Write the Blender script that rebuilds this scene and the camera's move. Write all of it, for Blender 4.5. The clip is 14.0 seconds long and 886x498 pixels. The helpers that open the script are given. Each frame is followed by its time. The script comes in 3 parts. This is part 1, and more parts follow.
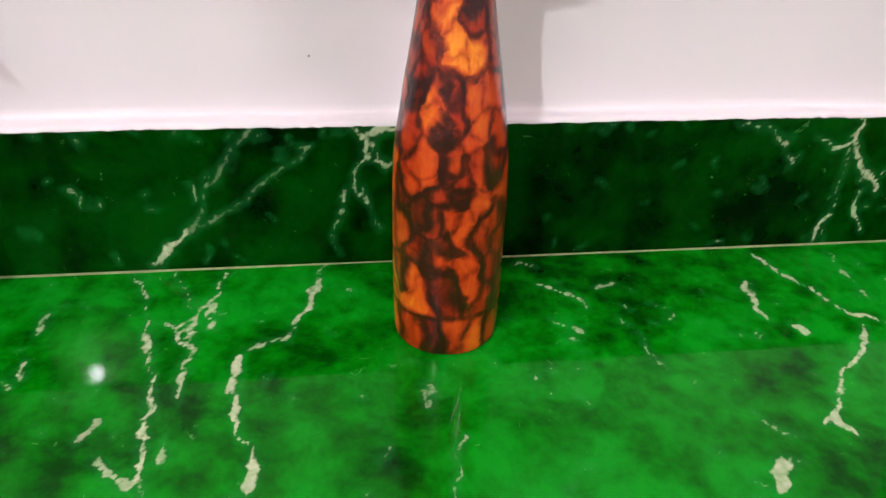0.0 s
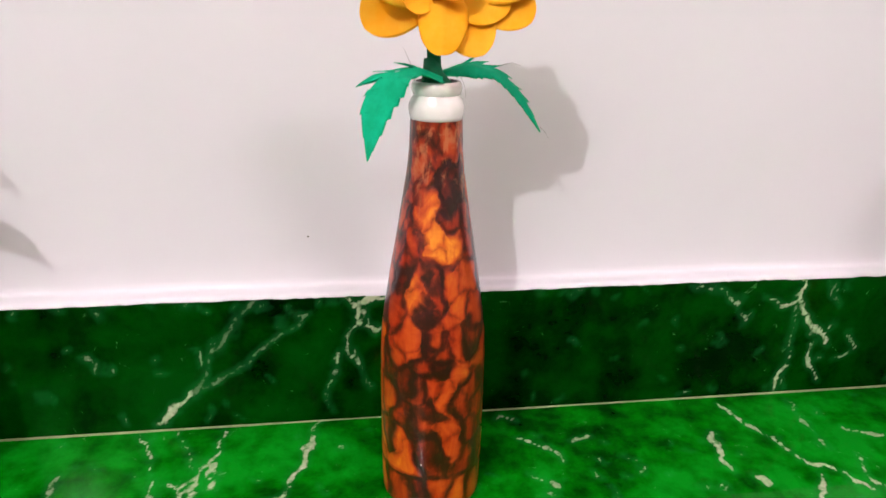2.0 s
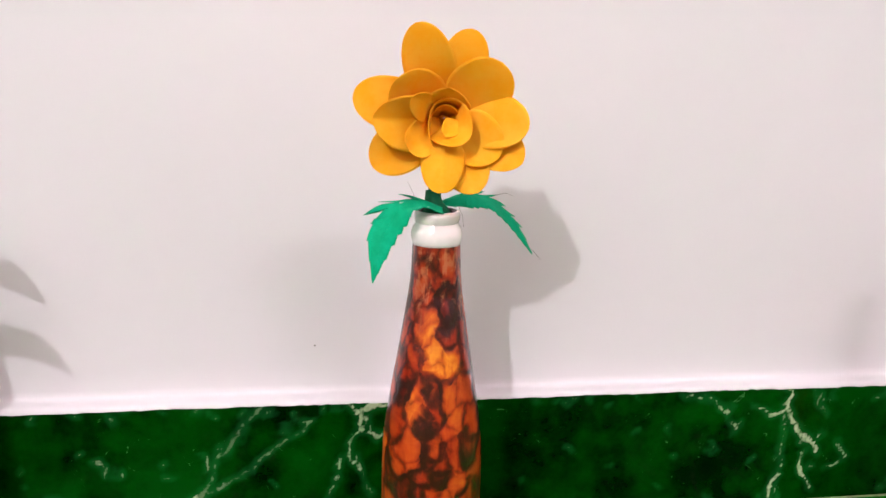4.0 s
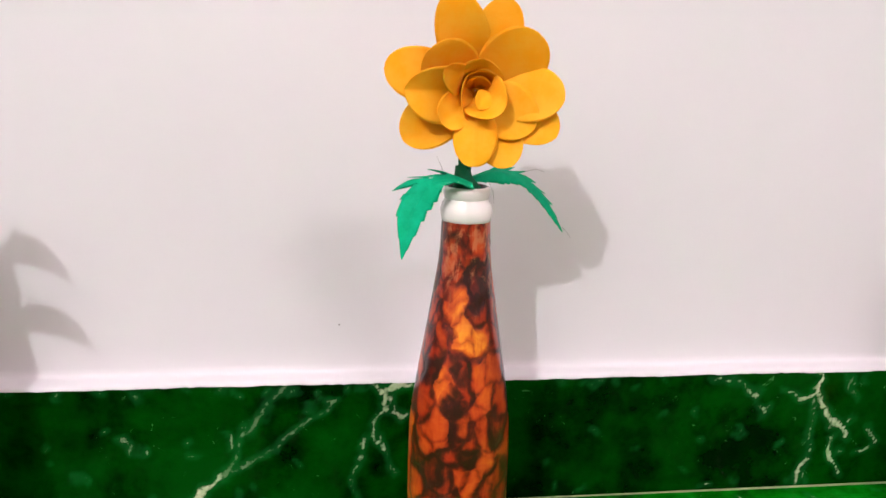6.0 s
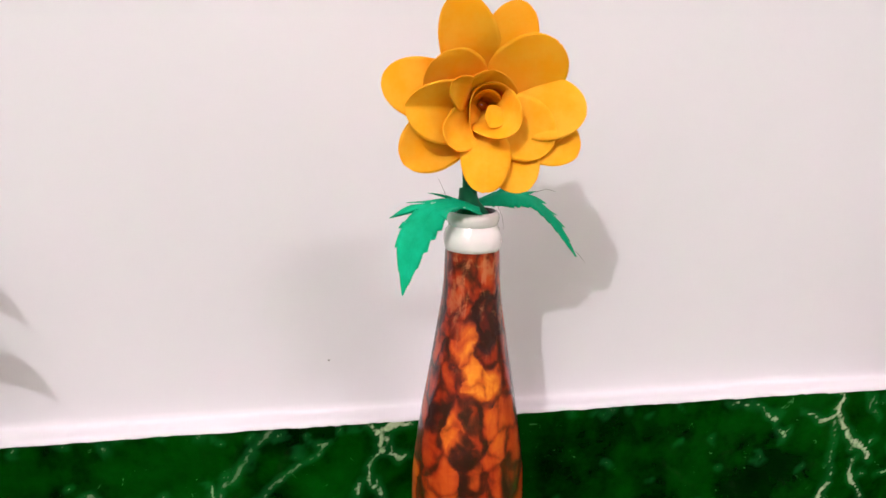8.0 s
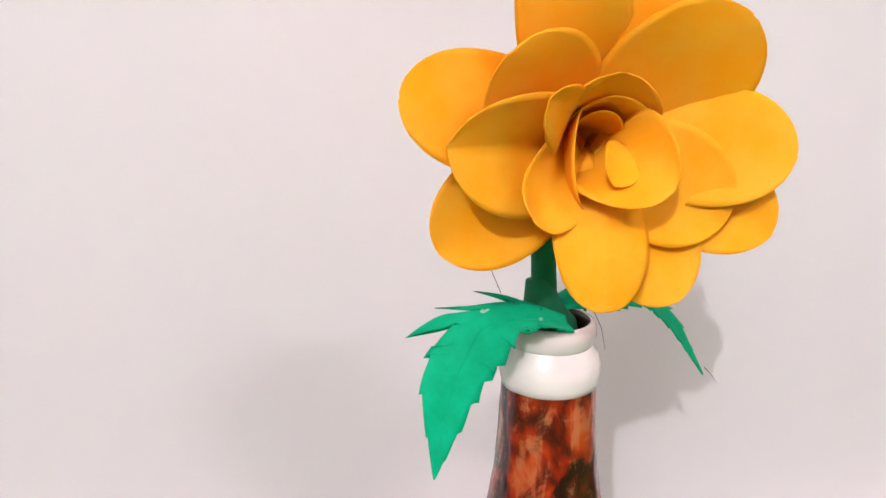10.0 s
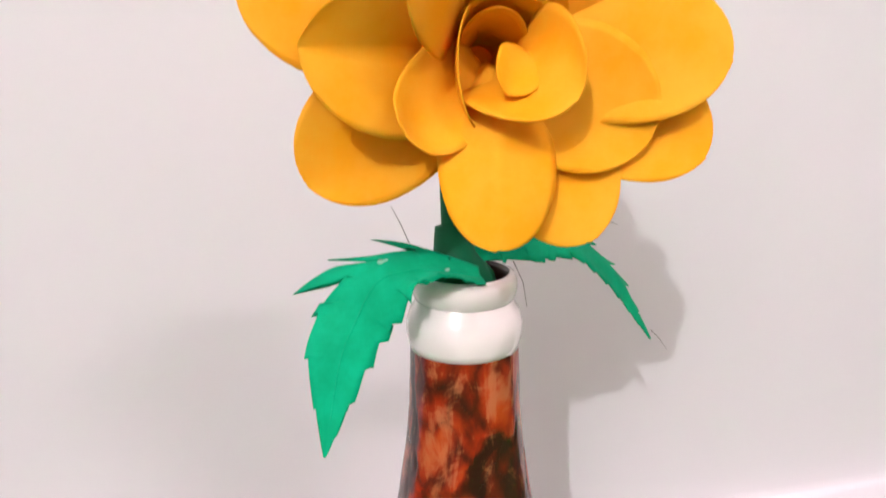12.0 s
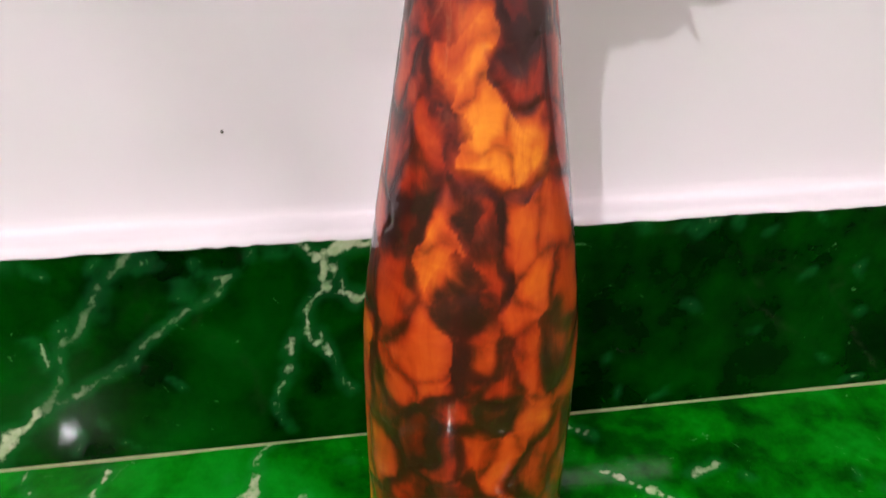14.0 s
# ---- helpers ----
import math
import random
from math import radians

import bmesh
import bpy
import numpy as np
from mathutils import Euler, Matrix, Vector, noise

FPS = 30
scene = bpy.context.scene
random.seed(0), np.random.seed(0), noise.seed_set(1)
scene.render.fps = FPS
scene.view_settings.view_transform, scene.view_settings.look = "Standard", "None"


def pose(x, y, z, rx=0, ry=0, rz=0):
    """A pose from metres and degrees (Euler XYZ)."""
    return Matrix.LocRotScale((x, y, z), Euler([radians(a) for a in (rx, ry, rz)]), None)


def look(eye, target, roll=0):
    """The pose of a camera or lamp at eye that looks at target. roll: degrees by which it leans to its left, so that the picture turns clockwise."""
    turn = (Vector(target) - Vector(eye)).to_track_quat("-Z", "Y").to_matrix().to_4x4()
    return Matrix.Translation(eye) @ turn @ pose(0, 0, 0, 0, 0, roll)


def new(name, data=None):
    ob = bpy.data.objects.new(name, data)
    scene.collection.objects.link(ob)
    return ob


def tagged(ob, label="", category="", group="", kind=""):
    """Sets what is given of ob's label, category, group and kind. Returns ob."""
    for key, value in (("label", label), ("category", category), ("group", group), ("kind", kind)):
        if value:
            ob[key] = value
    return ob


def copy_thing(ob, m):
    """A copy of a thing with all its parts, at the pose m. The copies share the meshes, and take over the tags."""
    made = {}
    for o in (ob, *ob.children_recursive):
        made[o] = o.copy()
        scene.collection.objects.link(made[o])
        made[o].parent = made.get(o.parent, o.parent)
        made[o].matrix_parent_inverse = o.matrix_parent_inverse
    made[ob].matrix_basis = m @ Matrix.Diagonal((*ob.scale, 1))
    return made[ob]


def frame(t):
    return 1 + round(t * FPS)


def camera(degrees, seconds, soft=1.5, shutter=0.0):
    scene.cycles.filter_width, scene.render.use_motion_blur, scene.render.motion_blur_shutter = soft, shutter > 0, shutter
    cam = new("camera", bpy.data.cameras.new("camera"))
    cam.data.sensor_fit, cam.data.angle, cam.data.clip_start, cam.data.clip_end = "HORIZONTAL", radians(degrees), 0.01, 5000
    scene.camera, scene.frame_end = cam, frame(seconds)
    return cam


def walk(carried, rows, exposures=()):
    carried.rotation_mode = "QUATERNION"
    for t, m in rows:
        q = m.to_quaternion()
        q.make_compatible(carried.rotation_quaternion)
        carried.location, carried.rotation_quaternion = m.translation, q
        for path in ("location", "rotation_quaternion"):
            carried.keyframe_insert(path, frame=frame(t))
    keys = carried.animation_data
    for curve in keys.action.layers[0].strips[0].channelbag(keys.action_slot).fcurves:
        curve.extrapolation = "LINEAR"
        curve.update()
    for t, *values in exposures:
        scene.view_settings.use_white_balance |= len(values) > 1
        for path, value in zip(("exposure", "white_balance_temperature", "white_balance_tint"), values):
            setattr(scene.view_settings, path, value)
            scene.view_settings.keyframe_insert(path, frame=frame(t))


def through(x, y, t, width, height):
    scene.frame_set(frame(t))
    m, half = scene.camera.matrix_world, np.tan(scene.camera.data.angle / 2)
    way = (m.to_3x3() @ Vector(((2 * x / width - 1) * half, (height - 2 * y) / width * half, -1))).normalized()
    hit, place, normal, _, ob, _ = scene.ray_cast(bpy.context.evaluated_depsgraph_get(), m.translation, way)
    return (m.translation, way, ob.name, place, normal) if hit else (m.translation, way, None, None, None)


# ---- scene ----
cam = camera(65.47, 14.0, shutter=0.25)
PATH = [
    (0, (-0.0421, -0.3370, 0.2541), (0.0747, 0.5114, -0.2622), 1.80),
    (0.5, (-0.0421, -0.3441, 0.2618), (0.0865, 0.5307, -0.2053), 1.94),
    (1, (-0.0405, -0.3492, 0.2725), (0.0972, 0.5433, -0.1572), 2.08),
    (1.5, (-0.0414, -0.3572, 0.2833), (0.0944, 0.5503, -0.1141), 1.90),
    (2, (-0.0402, -0.3663, 0.2980), (0.0914, 0.5590, -0.0578), 1.17),
    (2.5, (-0.0374, -0.3737, 0.3067), (0.0938, 0.5654, -0.0107), 1.15),
    (3, (-0.0441, -0.3814, 0.3163), (0.0871, 0.5694, 0.0356), 1.41),
    (3.2, (-0.0412, -0.3856, 0.3216), (0.0983, 0.5695, 0.0602), 1.43),
    (5.3, (-0.0420, -0.3910, 0.3234), (0.0579, 0.5780, 0.0973), 1.40),
    (5.5, (-0.0459, -0.3896, 0.3223), (0.0566, 0.5774, 0.0891), 1.11),
    (6, (-0.0506, -0.3835, 0.3151), (0.0616, 0.5777, 0.0630), 1.51),
    (6.5, (-0.0518, -0.3804, 0.3137), (0.0531, 0.5754, 0.0392), 1.55),
    (7, (-0.0502, -0.3821, 0.3088), (0.0564, 0.5799, 0.0576), 1.40),
    (7.5, (-0.0549, -0.3802, 0.3160), (0.0698, 0.5857, 0.0890), 1.20),
    (8, (-0.0613, -0.3383, 0.3204), (0.0895, 0.6177, 0.0690), 0.63),
    (8.5, (-0.0761, -0.2789, 0.3205), (0.0907, 0.6720, 0.0598), -0.02),
    (8.7, (-0.0739, -0.2569, 0.3324), (0.0979, 0.6917, 0.0666), 1.07),
    (10.8, (-0.0483, -0.1663, 0.3137), (0.1567, 0.7851, 0.0837), -0.79),
    (11, (-0.0426, -0.1627, 0.3137), (0.1565, 0.7877, 0.0747), -0.43),
    (11.5, (-0.0328, -0.1658, 0.3121), (0.1683, 0.7845, 0.0746), -0.96),
    (12, (-0.0328, -0.1663, 0.3019), (0.1661, 0.7795, 0.0451), -0.62),
    (12.5, (-0.0285, -0.1642, 0.2781), (0.1363, 0.7613, -0.0630), 1.52),
    (13, (-0.0289, -0.1629, 0.2617), (0.1184, 0.7414, -0.1390), 0.28),
    (13.5, (-0.0257, -0.1641, 0.2426), (0.1124, 0.7317, -0.1799), -0.69),
    (14, (-0.0274, -0.1664, 0.2208), (0.1103, 0.7005, -0.2583), 0.63),
]
walk(cam, [(t, look(eye, target, roll)) for t, eye, target, roll in PATH])

# ---- light ----
world = bpy.data.worlds.new("world")
scene.world = world
world.use_nodes = True
world.node_tree.nodes["Background"].inputs[0].default_value = (0.9, 0.93, 1.0, 1)
world.node_tree.nodes["Background"].inputs[1].default_value = 0.02

KEY = Vector((-1.66, -2.93, 2.60))
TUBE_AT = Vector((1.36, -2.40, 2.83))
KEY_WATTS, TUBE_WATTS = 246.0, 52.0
key = new("bulb_light", bpy.data.lights.new("bulb_light", "POINT"))
key.data.energy, key.data.shadow_soft_size, key.data.color = KEY_WATTS, 0.037, (0.965, 0.97, 1.0)
key.location = KEY
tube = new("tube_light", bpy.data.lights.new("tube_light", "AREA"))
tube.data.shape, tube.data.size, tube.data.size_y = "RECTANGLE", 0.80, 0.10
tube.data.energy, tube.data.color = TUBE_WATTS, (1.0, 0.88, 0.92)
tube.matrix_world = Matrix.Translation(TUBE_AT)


# ---- helpers for meshes and materials ----
def clamp01(v):
    return np.clip(v, 0.0, 1.0)


def mesh_object(name, verts, faces, material, parent=None, smooth=True, attrs=None):
    me = bpy.data.meshes.new(name)
    me.from_pydata([tuple(map(float, v)) for v in verts], [], [tuple(map(int, f)) for f in faces])
    if smooth:
        me.polygons.foreach_set("use_smooth", [True] * len(me.polygons))
    for key_name, values in (attrs or {}).items():
        a = me.attributes.new(key_name, "FLOAT", "POINT")
        a.data.foreach_set("value", np.asarray(values, np.float32))
    me.update()
    if material:
        me.materials.append(material)
    ob = new(name, me)
    if parent:
        ob.parent = parent
    return ob


def part(name, bm, material, parent, label="", smooth=True):
    me = bpy.data.meshes.new(name)
    bm.normal_update()
    bm.to_mesh(me)
    bm.free()
    if smooth:
        me.polygons.foreach_set("use_smooth", [True] * len(me.polygons))
    me.materials.append(material)
    ob = new(name, me)
    ob.parent = parent
    if label:
        tagged(ob, label)
    return ob


def grid_faces(nu, nv, wrap=False):
    """Quads of a grid whose rows of nu points follow one another nv times."""
    out = []
    for j in range(nv - 1):
        for i in range(nu if wrap else nu - 1):
            k = (i + 1) % nu
            out.append((j * nu + i, j * nu + k, (j + 1) * nu + k, (j + 1) * nu + i))
    return out


def value_noise(x, y, scale, seed=0):
    """Smooth noise between -1 and 1 on arrays."""
    rs = np.random.RandomState(seed)
    table = rs.rand(256, 256) * 2 - 1
    u, v = np.asarray(x) * scale + 57.3, np.asarray(y) * scale + 31.7
    i, j = np.floor(u).astype(int), np.floor(v).astype(int)
    a, b = u - i, v - j
    a, b = a * a * (3 - 2 * a), b * b * (3 - 2 * b)
    q = lambda m, n: table[m % 256, n % 256]
    return (q(i, j) * (1 - a) + q(i + 1, j) * a) * (1 - b) + (q(i, j + 1) * (1 - a) + q(i + 1, j + 1) * a) * b


class Nodes:
    """A material's node tree with short ways to add and link nodes."""

    def __init__(self, name):
        self.mat = bpy.data.materials.new(name)
        self.mat.use_nodes = True
        self.tree = self.mat.node_tree
        self.bsdf = self.tree.nodes["Principled BSDF"]

    def add(self, kind, **settings):
        n = self.tree.nodes.new(kind)
        for k, v in settings.items():
            if k == "operation":
                n.operation = v
            elif k == "noise_type":
                n.noise_type = v
            elif k == "data_type":
                n.data_type = v
            elif k == "attribute_name":
                n.attribute_name = v
            elif k == "blend_type":
                n.blend_type = v
            elif k == "interpolation_type":
                n.interpolation_type = v
        return n

    def link(self, a, b):
        self.tree.links.new(a, b)

    def coords(self):
        return self.add("ShaderNodeTexCoord").outputs["Object"]

    def noise(self, scale, detail=4.0, rough=0.55, distort=0.0, vec=None):
        n = self.add("ShaderNodeTexNoise")
        n.inputs["Scale"].default_value, n.inputs["Detail"].default_value = scale, detail
        n.inputs["Roughness"].default_value, n.inputs["Distortion"].default_value = rough, distort
        self.link(vec or self.coords(), n.inputs["Vector"])
        return n.outputs["Fac"]

    def attr(self, name):
        return self.add("ShaderNodeAttribute", attribute_name=name).outputs["Fac"]

    def ramp(self, fac, stops):
        n = self.add("ShaderNodeValToRGB")
        el = n.color_ramp.elements
        while len(el) < len(stops):
            el.new(0.5)
        for e, (p, c) in zip(el, stops):
            e.position, e.color = p, (*c, 1)
        self.link(fac, n.inputs["Fac"])
        return n.outputs["Color"]

    def math(self, op, a, b=None, c=None):
        n = self.add("ShaderNodeMath", operation=op)
        for s, v in zip(n.inputs, (a, b, c)):
            if v is None:
                continue
            if isinstance(v, (int, float)):
                s.default_value = v
            else:
                self.link(v, s)
        return n.outputs[0]

    def span(self, v, a, b, c=0.0, d=1.0):
        n = self.add("ShaderNodeMapRange", interpolation_type="SMOOTHSTEP")
        self.link(v, n.inputs["Value"])
        for k, x in zip(("From Min", "From Max", "To Min", "To Max"), (a, b, c, d)):
            n.inputs[k].default_value = x
        return n.outputs["Result"]

    def mix(self, fac, a, b, blend="MIX"):
        n = self.add("ShaderNodeMix", data_type="RGBA", blend_type=blend)
        for s, v in ((n.inputs[0], fac), (n.inputs[6], a), (n.inputs[7], b)):
            if isinstance(v, (int, float)):
                s.default_value = v
            elif isinstance(v, tuple):
                s.default_value = (*v, 1)
            else:
                self.link(v, s)
        return n.outputs[2]

    def bump(self, height, strength, distance=0.001):
        n = self.add("ShaderNodeBump")
        n.inputs["Strength"].default_value, n.inputs["Distance"].default_value = strength, distance
        self.link(height, n.inputs["Height"])
        self.link(n.outputs["Normal"], self.bsdf.inputs["Normal"])

    def set(self, **values):
        names = {"color": "Base Color", "rough": "Roughness", "metal": "Metallic", "coat": "Coat Weight", "coat_rough": "Coat Roughness",
                 "spec": "Specular IOR Level", "sub": "Subsurface Weight", "trans": "Transmission Weight", "ior": "IOR"}
        for k, v in values.items():
            s = self.bsdf.inputs[names[k]]
            if isinstance(v, (int, float)):
                s.default_value = v
            elif isinstance(v, tuple):
                s.default_value = (*v, 1)
            else:
                self.link(v, s)
        return self.mat


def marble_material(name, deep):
    """deep: scales the stone's colour; the skirting's low value holds its shade."""
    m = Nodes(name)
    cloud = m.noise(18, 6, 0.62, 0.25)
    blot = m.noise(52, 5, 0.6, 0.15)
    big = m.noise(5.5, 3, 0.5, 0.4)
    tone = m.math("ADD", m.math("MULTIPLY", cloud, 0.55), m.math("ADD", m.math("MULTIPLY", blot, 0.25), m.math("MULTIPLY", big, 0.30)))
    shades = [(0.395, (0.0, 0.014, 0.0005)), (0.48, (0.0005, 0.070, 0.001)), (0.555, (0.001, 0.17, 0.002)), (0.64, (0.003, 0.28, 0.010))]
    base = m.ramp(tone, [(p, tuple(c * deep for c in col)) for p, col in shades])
    ragged = m.math("ADD", m.attr("vein"), m.math("MULTIPLY", m.math("SUBTRACT", m.noise(240, 4, 0.65), 0.5), 0.0042))
    line = m.math("MULTIPLY", m.span(ragged, 0.0007, -0.0007), m.attr("vein_tone"))
    halo = m.math("MULTIPLY", m.span(m.attr("vein"), 0.005, 0.0), 0.16)
    flaw = m.noise(70, 5, 0.7, 1.5)
    fleck = m.math("MULTIPLY", m.span(flaw, 0.655, 0.72), 0.55)
    veil = m.mix(halo, base, (0.02, 0.26, 0.06))
    cream = m.ramp(m.noise(180, 3), [(0.3, (0.24, 0.36, 0.17)), (0.7, (0.50, 0.55, 0.36))])
    col = m.mix(fleck, veil, (0.10, 0.32, 0.10))
    col = m.mix(line, col, cream)
    m.bump(m.noise(300, 3), 0.02, 0.0005)
    return m.set(color=col, rough=m.span(m.noise(30, 4), 0.3, 0.8, 0.028, 0.060), spec=0.10)


def plaster_material(name, tint=(0.725, 0.708, 0.73), patchy=0.05):
    m = Nodes(name)
    a, b = m.noise(2.2, 4, 0.55), m.noise(38, 4, 0.6)
    low = tuple(c * (1 - patchy) for c in tint)
    col = m.mix(m.span(a, 0.3, 0.7), low, tint)
    speck = m.span(m.noise(90, 2, 0.4), 0.80, 0.83)
    col = m.mix(m.math("MULTIPLY", speck, 0.25), col, (0.5, 0.45, 0.44))
    m.bump(m.math("ADD", b, m.math("MULTIPLY", m.noise(220, 3), 0.4)), 0.06, 0.002)
    return m.set(color=col, rough=0.55, spec=0.3)


def paper_patch_material():
    m = Nodes("stained_paper_patch")
    grain = m.noise(120, 5, 0.65, 0.6)
    stretch = m.add("ShaderNodeMapping")
    stretch.inputs["Scale"].default_value = (1, 1, 0.28)
    m.link(m.coords(), stretch.inputs["Vector"])
    streak = m.noise(150, 4, 0.6, 0.8, stretch.outputs["Vector"])
    wash = m.noise(55, 4, 0.6, 0.7)
    broad = m.noise(28, 3, 0.5, 0.5)
    centre = m.math("MULTIPLY", m.math("SUBTRACT", m.span(m.attr("edge"), 0.0, 0.0055), 0.62), 0.30)
    tone = m.math("ADD", m.math("ADD", m.math("ADD", m.math("MULTIPLY", m.attr("tone"), 0.195), 0.006), centre), m.math("MULTIPLY", m.math("SUBTRACT", streak, 0.5), 0.55))
    tone = m.math("ADD", tone, m.math("MULTIPLY", m.math("SUBTRACT", wash, 0.5), 0.75))
    tone = m.math("ADD", tone, m.math("MULTIPLY", m.math("SUBTRACT", broad, 0.5), 0.35))
    col = m.ramp(tone, [(0.03, (0.022, 0.0015, 0.001)), (0.20, (0.10, 0.004, 0.001)), (0.36, (0.29, 0.017, 0.002)), (0.57, (0.46, 0.052, 0.005)), (0.77, (0.58, 0.115, 0.007)), (0.98, (0.78, 0.27, 0.015))])
    # dry-brushed tan streaks, most of them close under the white neck
    height = m.add("ShaderNodeSeparateXYZ")
    m.link(m.coords(), height.inputs[0])
    brushed = m.span(height.outputs["Z"], 0.165, 0.228, 0.04, 0.70)
    scratch = m.span(m.math("ADD", m.math("MULTIPLY", streak, 0.6), m.math("MULTIPLY", grain, 0.4)), 0.51, 0.62)
    col = m.mix(m.math("MULTIPLY", scratch, brushed), col, (0.46, 0.17, 0.07))
    edge = m.math("ADD", m.attr("edge"), m.math("MULTIPLY", m.math("SUBTRACT", grain, 0.5), 0.0060))
    patchy = m.span(m.noise(52, 3, 0.5, 0.3), 0.36, 0.56, 0.10, 1.0)
    col = m.mix(m.math("MULTIPLY", m.span(edge, 0.0031, -0.0002), patchy), col, (0.022, 0.0015, 0.001))
    m.bump(m.math("ADD", streak, grain), 0.10, 0.0006)
    return m.set(color=col, rough=0.42, spec=0.25, coat=0.8, coat_rough=0.045)


def paper_material(name, dark, light, scale, through, shine, worn=0.0):
    """Coloured craft paper that lets some light through, tinted by shine."""
    m = Nodes(name)
    fibre = m.noise(scale, 5, 0.6)
    col = m.mix(m.span(fibre, 0.3, 0.7), dark, light)
    if worn:
        col = m.mix(m.math("MULTIPLY", m.span(m.noise(150, 2, 0.4, 0.6), 0.735, 0.75), worn), col, (0.55, 0.75, 0.65))
    m.bump(m.noise(700, 3), 0.05, 0.0003)
    m.set(color=col, rough=0.65, spec=0.10)
    t = m.add("ShaderNodeBsdfTranslucent")
    m.link(m.mix(1.0, col, shine, "MULTIPLY"), t.inputs["Color"])
    mixer = m.add("ShaderNodeMixShader")
    mixer.inputs[0].default_value = through
    m.link(m.bsdf.outputs[0], mixer.inputs[1])
    m.link(t.outputs[0], mixer.inputs[2])
    m.link(mixer.outputs[0], m.tree.nodes["Material Output"].inputs["Surface"])
    return m.mat


def plain_material(name, color, rough, scale=60, spread=0.25, spec=0.5, coat=0.0, metal=0.0):
    m = Nodes(name)
    low = tuple(c * (1 - spread) for c in color)
    col = m.mix(m.noise(scale, 4), low, color)
    m.bump(m.noise(scale * 5, 3), 0.05, 0.0005)
    return m.set(color=col, rough=rough, spec=spec, coat=coat, coat_rough=0.05, metal=metal)


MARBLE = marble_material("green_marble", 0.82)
# the floor's stone again, the skirting's dimmer light put into its colour
SHADED_MARBLE = marble_material("shaded_green_marble", 0.17)
WHITE_WALL = plaster_material("white_wall_paint")
# tints of the unseen room surfaces, picked for the light they bounce
ROOM_WALL = plaster_material("room_wall_paint", (0.65, 0.55, 0.56))
CEILING = plaster_material("ceiling_paint", (0.72, 0.65, 0.65))
PATCH = paper_patch_material()
POLISH = plain_material("dark_brown_polish", (0.035, 0.006, 0.003), 0.3, 140, 0.5, coat=0.5)
GLAZE = plain_material("white_gloss_paint", (0.93, 0.87, 0.86), 0.16, 70, 0.06, coat=0.6)
PETAL = paper_material("yellow_orange_craft_paper", (1.0, 0.47, 0.012), (1.0, 0.55, 0.040), 90, 0.24, (1.0, 0.36, 0.014))
LEAF = paper_material("green_craft_paper", (0.0, 0.37, 0.17), (0.002, 0.48, 0.235), 110, 0.12, (0.8, 1.0, 0.8), 0.6)
STEM = plain_material("dark_green_paper_wrap", (0.0, 0.16, 0.065), 0.6, 120, 0.45, spec=0.2)
GROUT = plain_material("cream_grout", (0.27, 0.34, 0.16), 0.75, 180, 0.5, spec=0.2)
FIBRE = plain_material("thin_fibre", (0.10, 0.09, 0.07), 0.5, 100, 0.2)
WHITE_PLASTIC = plain_material("white_plastic", (0.8, 0.8, 0.8), 0.35, 40, 0.06)


# ---- marble: floor and skirting with their veins ----
WALL_Y, SKIRT_Y, SKIRT_H = 0.080, 0.067, 0.100
FLOOR_VEINS, SKIRTING_VEINS = [], []


def vein(where, half, tone, *points):
    """One vein of the stone in millimetres: half its width, its strength, its course."""
    where.append((0.85 * half / 1000, tone, [(a / 1000, b / 1000) for a, b in points]))


vein(FLOOR_VEINS, 1.4, 1, (-190, 63), (-177, 31), (-166, -3))
vein(FLOOR_VEINS, 1.6, 1, (-168, 0), (-157, -35), (-151, -77), (-143, -119))
vein(FLOOR_VEINS, 1.0, 0.8, (-164, 66), (-152, 40), (-144, 16))
vein(FLOOR_VEINS, 1.8, 1, (-135, 61), (-135, 39), (-140, 24), (-147, 8), (-150, 0), (-140, -30))
vein(FLOOR_VEINS, 1.4, 0.9, (-162, 8), (-150, 0))
vein(FLOOR_VEINS, 2.4, 0.9, (-135, 24), (-134, -2))
vein(FLOOR_VEINS, 1.4, 0.9, (-143, 14), (-141, -27), (-139, -57))
vein(FLOOR_VEINS, 2.2, 0.7, (-139, -84), (-137, -102))
vein(FLOOR_VEINS, 1.6, 1, (-67, 67), (-71, 45), (-79, 18), (-82, 6), (-84, -9), (-90, -15), (-102, -17), (-110, -25))
vein(FLOOR_VEINS, 2.4, 1, (-110, -28), (-113, -53), (-109, -75), (-102, -93), (-95, -123))
vein(FLOOR_VEINS, 2.2, 0.8, (-228, -20), (-226, -33))
vein(FLOOR_VEINS, 2.0, 0.7, (-178, -71), (-184, -83))
vein(FLOOR_VEINS, 2.9, 0.8, (-170, -97), (-160, -107), (-151, -112))
vein(FLOOR_VEINS, 1.4, 0.6, (-234, 22), (-231, 5))
vein(FLOOR_VEINS, 1.6, 1, (239, 57), (242, 38), (247, 23), (257, 10), (262, -8), (267, -20), (280, -30), (289, -48))
vein(FLOOR_VEINS, 1.7, 1, (264, -31), (249, -52), (224, -69), (203, -94), (190, -107))
vein(FLOOR_VEINS, 3.8, 0.8, (198, -102), (201, -112))
vein(FLOOR_VEINS, 4.2, 0.9, (156, -133), (143, -143))
vein(FLOOR_VEINS, 2.3, 0.9, (214, 21), (207, -19))
vein(FLOOR_VEINS, 3.6, 0.9, (222, -28), (223, -36))
vein(FLOOR_VEINS, 1.4, 0.8, (304, -15), (293, -40), (296, -46))
vein(FLOOR_VEINS, 1.8, 0.8, (314, 17), (337, 7))
vein(FLOOR_VEINS, 1.6, 0.7, (64, 59), (73, 51))
